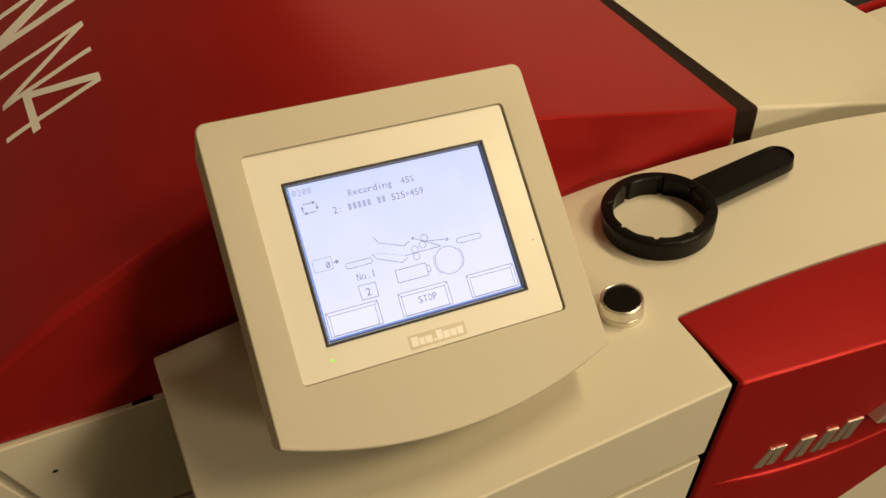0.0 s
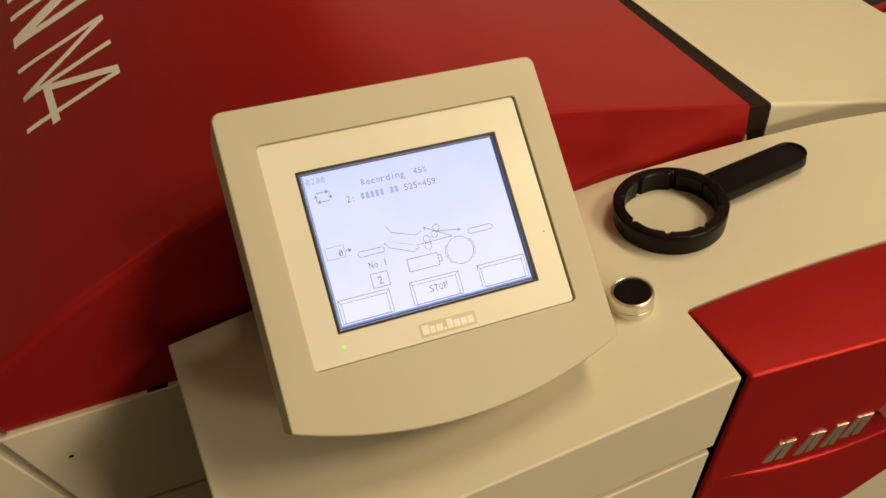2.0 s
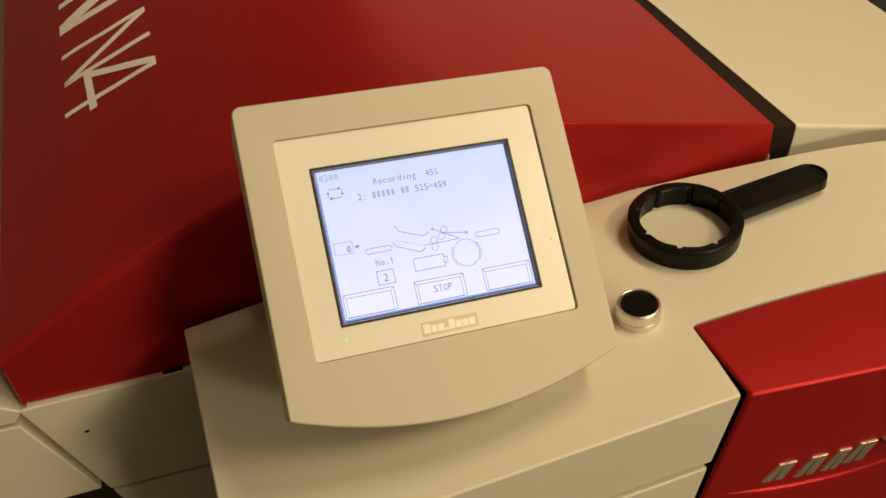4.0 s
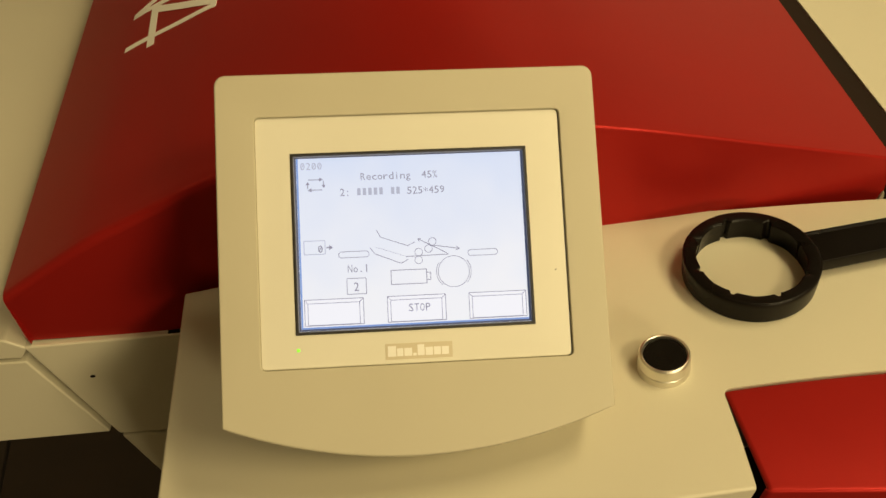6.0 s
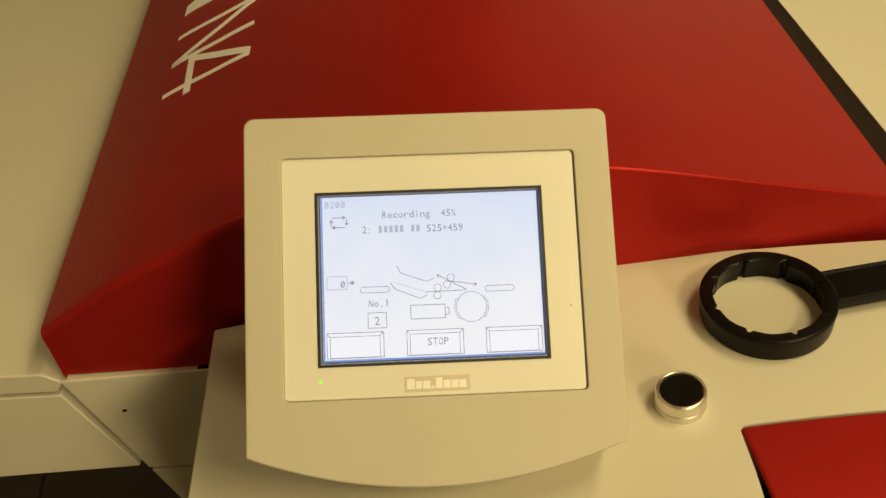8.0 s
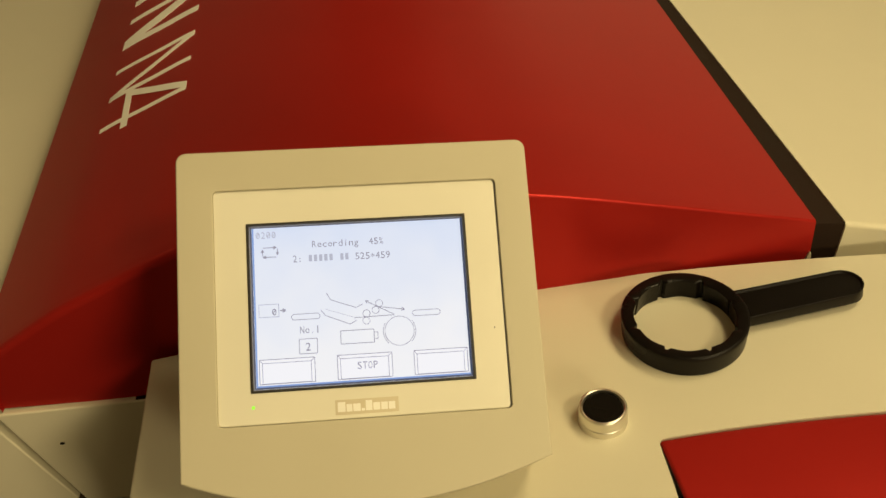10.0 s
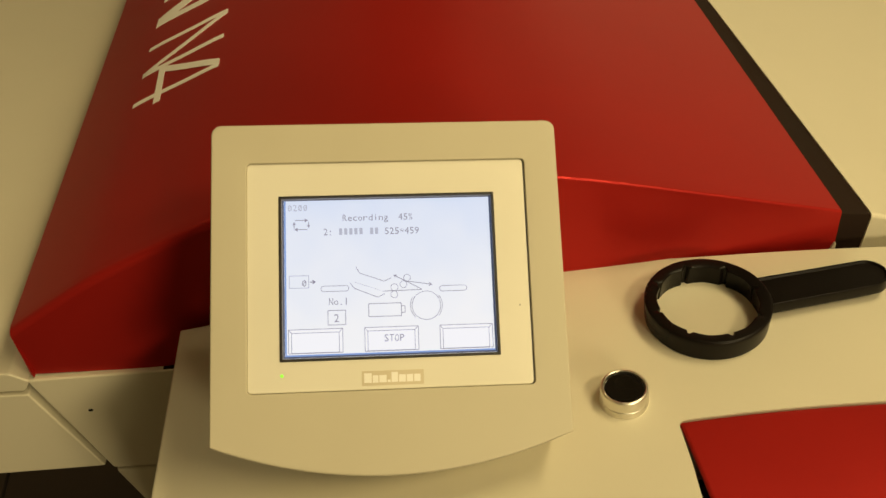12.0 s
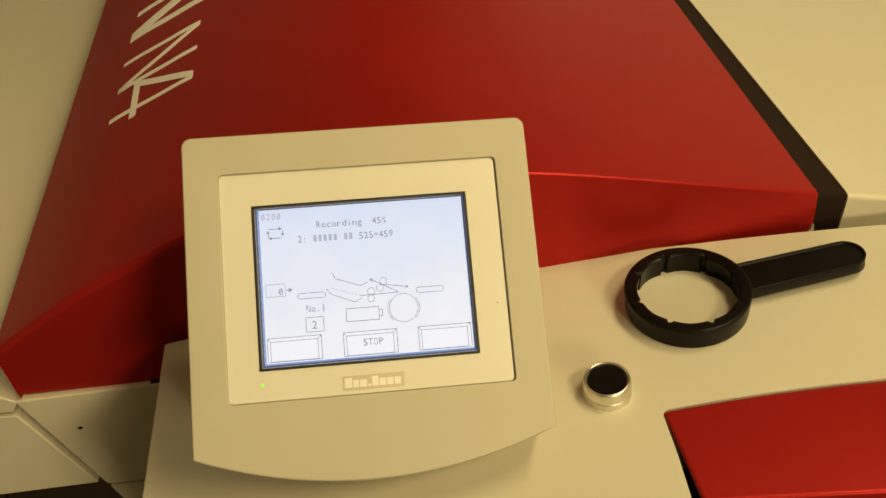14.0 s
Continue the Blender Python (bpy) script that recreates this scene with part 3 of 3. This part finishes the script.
def circle(cx, cy, r, n=28):
    return [(cx + r * math.cos(2 * math.pi * i / n), cy + r * math.sin(2 * math.pi * i / n)) for i in range(n)]


def words(text, x0, x1, y0, y1, ink=None, name="display_text"):
    """Text in the built-in font, set in even cells like a display's characters, in millimetres."""
    cell = (x1 - x0) / (len(text) - 0.2)
    verts, faces = [], []
    for i, ch in enumerate(text):
        if ch == " ":
            continue
        cu = bpy.data.curves.new(name, "FONT")
        cu.body, cu.resolution_u = ch, 2
        tmp = new(name, cu)
        bpy.context.view_layer.update()
        me = bpy.data.meshes.new_from_object(tmp)
        bpy.data.objects.remove(tmp)
        co = np.empty(len(me.vertices) * 3)
        me.vertices.foreach_get("co", co)
        co = co.reshape(-1, 3)
        lo, hi = co.min(0), co.max(0)
        wide = cell * 0.8 if ch not in "1i:.l" else min(cell * 0.8, (hi[0] - lo[0]) * (y1 - y0) / 0.72)
        cx = x0 + (i + 0.4) * cell
        co[:, 0] = cx + ((co[:, 0] - lo[0]) / (hi[0] - lo[0]) - 0.5) * wide
        if ch == "*":
            co[:, 1] = y0 + (0.2 + 0.6 * (co[:, 1] - lo[1]) / (hi[1] - lo[1])) * (y1 - y0)
        else:
            co[:, 1] = y0 + co[:, 1] * (y1 - y0) / 0.72
        n = len(verts)
        verts += [(x * MM, y * MM, ZS) for x, y, _ in co]
        faces += [[n + v for v in p.vertices] for p in me.polygons]
        if ch == "0":
            # the zero's slash
            n, h = len(verts), (y1 - y0)
            verts += [(x * MM, y * MM, ZS) for x, y in ((cx - 0.28 * wide, y0 + 0.25 * h), (cx - 0.14 * wide, y0 + 0.2 * h), (cx + 0.28 * wide, y0 + 0.75 * h), (cx + 0.14 * wide, y0 + 0.8 * h))]
            faces.append([n, n + 1, n + 2, n + 3])
    me = bpy.data.meshes.new(name)
    me.from_pydata(verts, [], faces)
    me.materials.append(ink or INK)
    ob = new(name, me)
    ob.parent = lcd


def display():
    words("0200", -55.0, -44.2, 37.2, 41.0, INK_PALE)
    words("Recording", -24.8, 0.4, 31.0, 34.8)
    words("45%", 6.2, 14.0, 31.0, 34.8)
    words("2:", -35.4, -30.6, 23.2, 27.2)
    words("525*459", -1.6, 17.3, 23.0, 26.9)
    words("No.1", -33.1, -22.6, -15.6, -11.6)
    words("0", -47.6, -45.2, -5.0, -1.2)
    words("2", -30.4, -27.8, -25.0, -20.5)
    words("STOP", -3.4, 7.4, -36.4, -32.4)
    # a name shown as plain bars
    for x in (-27.0, -24.2, -21.4, -18.6, -15.8, -9.9, -7.2):
        lines("display_bar", [[(x + 1.0, 23.3), (x + 1.0, 26.9)]], 1.7, mat=INK_PALE)
    def icon(x, y):
        return -47.6 + 1.18 * x, 29.4 + 1.18 * y

    for pts in ([(-3.0, 2.2), (1.6, 2.2)], [(3.4, 1.6), (3.4, -0.2)], [(2.8, -2.2), (-1.8, -2.2)], [(-3.4, -1.6), (-3.4, 0.2)]):
        lines("display_icon", [[icon(*p) for p in pts]], 0.42)
    for pts in ([(1.6, 3.1), (3.2, 2.2), (1.6, 1.3)], [(2.6, -0.1), (3.4, -1.5), (4.2, -0.1)], [(-1.8, -3.1), (-3.4, -2.2), (-1.8, -1.3)], [(-4.2, 0.1), (-3.4, 1.5), (-2.6, 0.1)]):
        bm = bmesh.new()
        bm.faces.new([bm.verts.new((x * MM, y * MM, ZS)) for x, y in (icon(*p) for p in pts)])
        part("display_icon", bm, INK, lcd, smooth=False)
    lines("display_box", [rect(-54.5, -5.8, -44.0, 1.0)], 0.35, True, INK_PALE)
    lines("display_box", [rect(-33.8, -26.5, -24.2, -18.6)], 0.35, True)
    lines("display_arrow", [[(-43.3, -2.6), (-40.4, -2.6)], [(-42.0, -1.7), (-40.4, -2.6), (-42.0, -3.5)]], 0.6)
    for x0, x1, y in ((-37.4, -22.2, -6.6), (27.7, 42.8, -8.2)):
        ends = [(x1 - 1.5 + 1.5 * math.sin(math.pi * i / 8), y + 1.5 * math.cos(math.pi * i / 8)) for i in range(9)] + [(x0 + 1.5 - 1.5 * math.sin(math.pi * i / 8), y - 1.5 * math.cos(math.pi * i / 8)) for i in range(9)]
        lines("display_pill", [ends], 0.32, True)
    lines("display_path", [[(-18.1, 5.3), (-16.2, 1.6), (-2.7, -3.3), (1.1, -1.6)], [(-21.6, -3.5), (-19.3, -6.7), (-6.3, -12.1), (-2.6, -10.2)]], 0.35)
    lines("display_path", [[(-18.6 + 1.2 * i, -3.5 - 0.417 * i), (-18.1 + 1.2 * i, -3.67 - 0.417 * i)] for i in range(12)], 0.35)
    lines("display_path", [[(-3.8, -8.8), (17.7, -8.5)], [(2.6, 0.0), (17.7, -8.2)], [(7.9, -3.3), (23.5, -5.8)], [(3.4, -1.5), (2.6, 0.0), (4.3, -0.1)], [(22.0, -4.7), (23.5, -5.8), (21.7, -6.4)]], 0.38)
    for cx, cy, r in ((2.8, -6.8, 1.95), (2.6, -10.8, 1.9), (9.9, -1.7, 1.9), (7.8, -5.3, 1.9), (20.1, -17.3, 7.9)):
        lines("display_circle", [circle(cx, cy, r)], 0.3, True)
    lines("display_arc", [[(20.1 + 8.8 * math.cos(radians(a + d)), -17.3 + 8.8 * math.sin(radians(a + d))) for d in range(-40, 41, 8)] for a in (188, -2)], 0.3)
    lines("display_tank", [rect(-11.6, -22.6, 6.3, -15.5)], 0.38, True)
    lines("display_tank", [[(6.3, -17.2), (8.3, -17.2), (8.3, -20.8), (6.3, -20.8)]], 0.35)
    for x0, x1 in ((-55.2, -26.0), (-14.0, 15.2), (27.1, 56.0)):
        part("display_key", joined([flat(x0 * MM, x1 * MM, -41.4 * MM, -28.5 * MM, 0.0013, 0.001355, 0)]), LCD_HI, lcd, smooth=False)
        lines("display_key_edge", [rect(x0, -41.4, x1, -28.5)], 0.35, True)
        lines("display_key_edge", [rect(x0 + 1.6, -41.2, x1 - 1.9, -30.4)], 0.3, True)
        lines("display_key_edge", [[(x1 - 1.9, -30.4), (x1, -28.5)], [(x0 + 1.6, -30.4), (x0, -28.5)]], 0.3)
    lines("display_rim", [[(-57.7, -43.9), (-57.7, 43.9)], [(57.6, -43.9), (57.6, 43.9)]], 1.1, mat=LCD_DIM)
    lines("display_rim", [[(-57.1, 43.4), (57.0, 43.4)], [(-57.1, -43.5), (57.0, -43.5)]], 0.9, mat=LCD_DIM)
    lines("display_edge", [[(-56.6, -42.3), (-56.6, 42.9)], [(-57.1, -42.6), (57.0, -42.6)]], 0.9, mat=LCD_BLUE)


display()
part("indicator_led", flat(-0.0598, -0.0582, -0.0539, -0.0523, 0.0010, 0.0016, 0.0002), LED, panel, "tiny lit green indicator")
part("name_plate", flat(-0.0163, 0.0174, -0.0600, -0.0520, 0.0009, 0.0014), PLATE, panel, "tan plate with plain white bars")
x = -0.0150
for w, h in ((0.0046, 0.0052), (0.0036, 0.0040), (0.0044, 0.0040), (0.0022, 0.0014), (0.0040, 0.0054), (0.0042, 0.0040), (0.0040, 0.0040), (0.0040, 0.0040)):
    part("plate_bar", flat(x, x + w - 0.0005, -0.0584, -0.0584 + h, 0.0014, 0.0016, 0), WHITE, panel, smooth=False)
    x += w
part("bezel_mark", flat(0.0717, 0.0722, -0.0190, -0.0182, 0.0011, 0.0014, 0), FRAME, panel, "tiny dark speck", smooth=False)
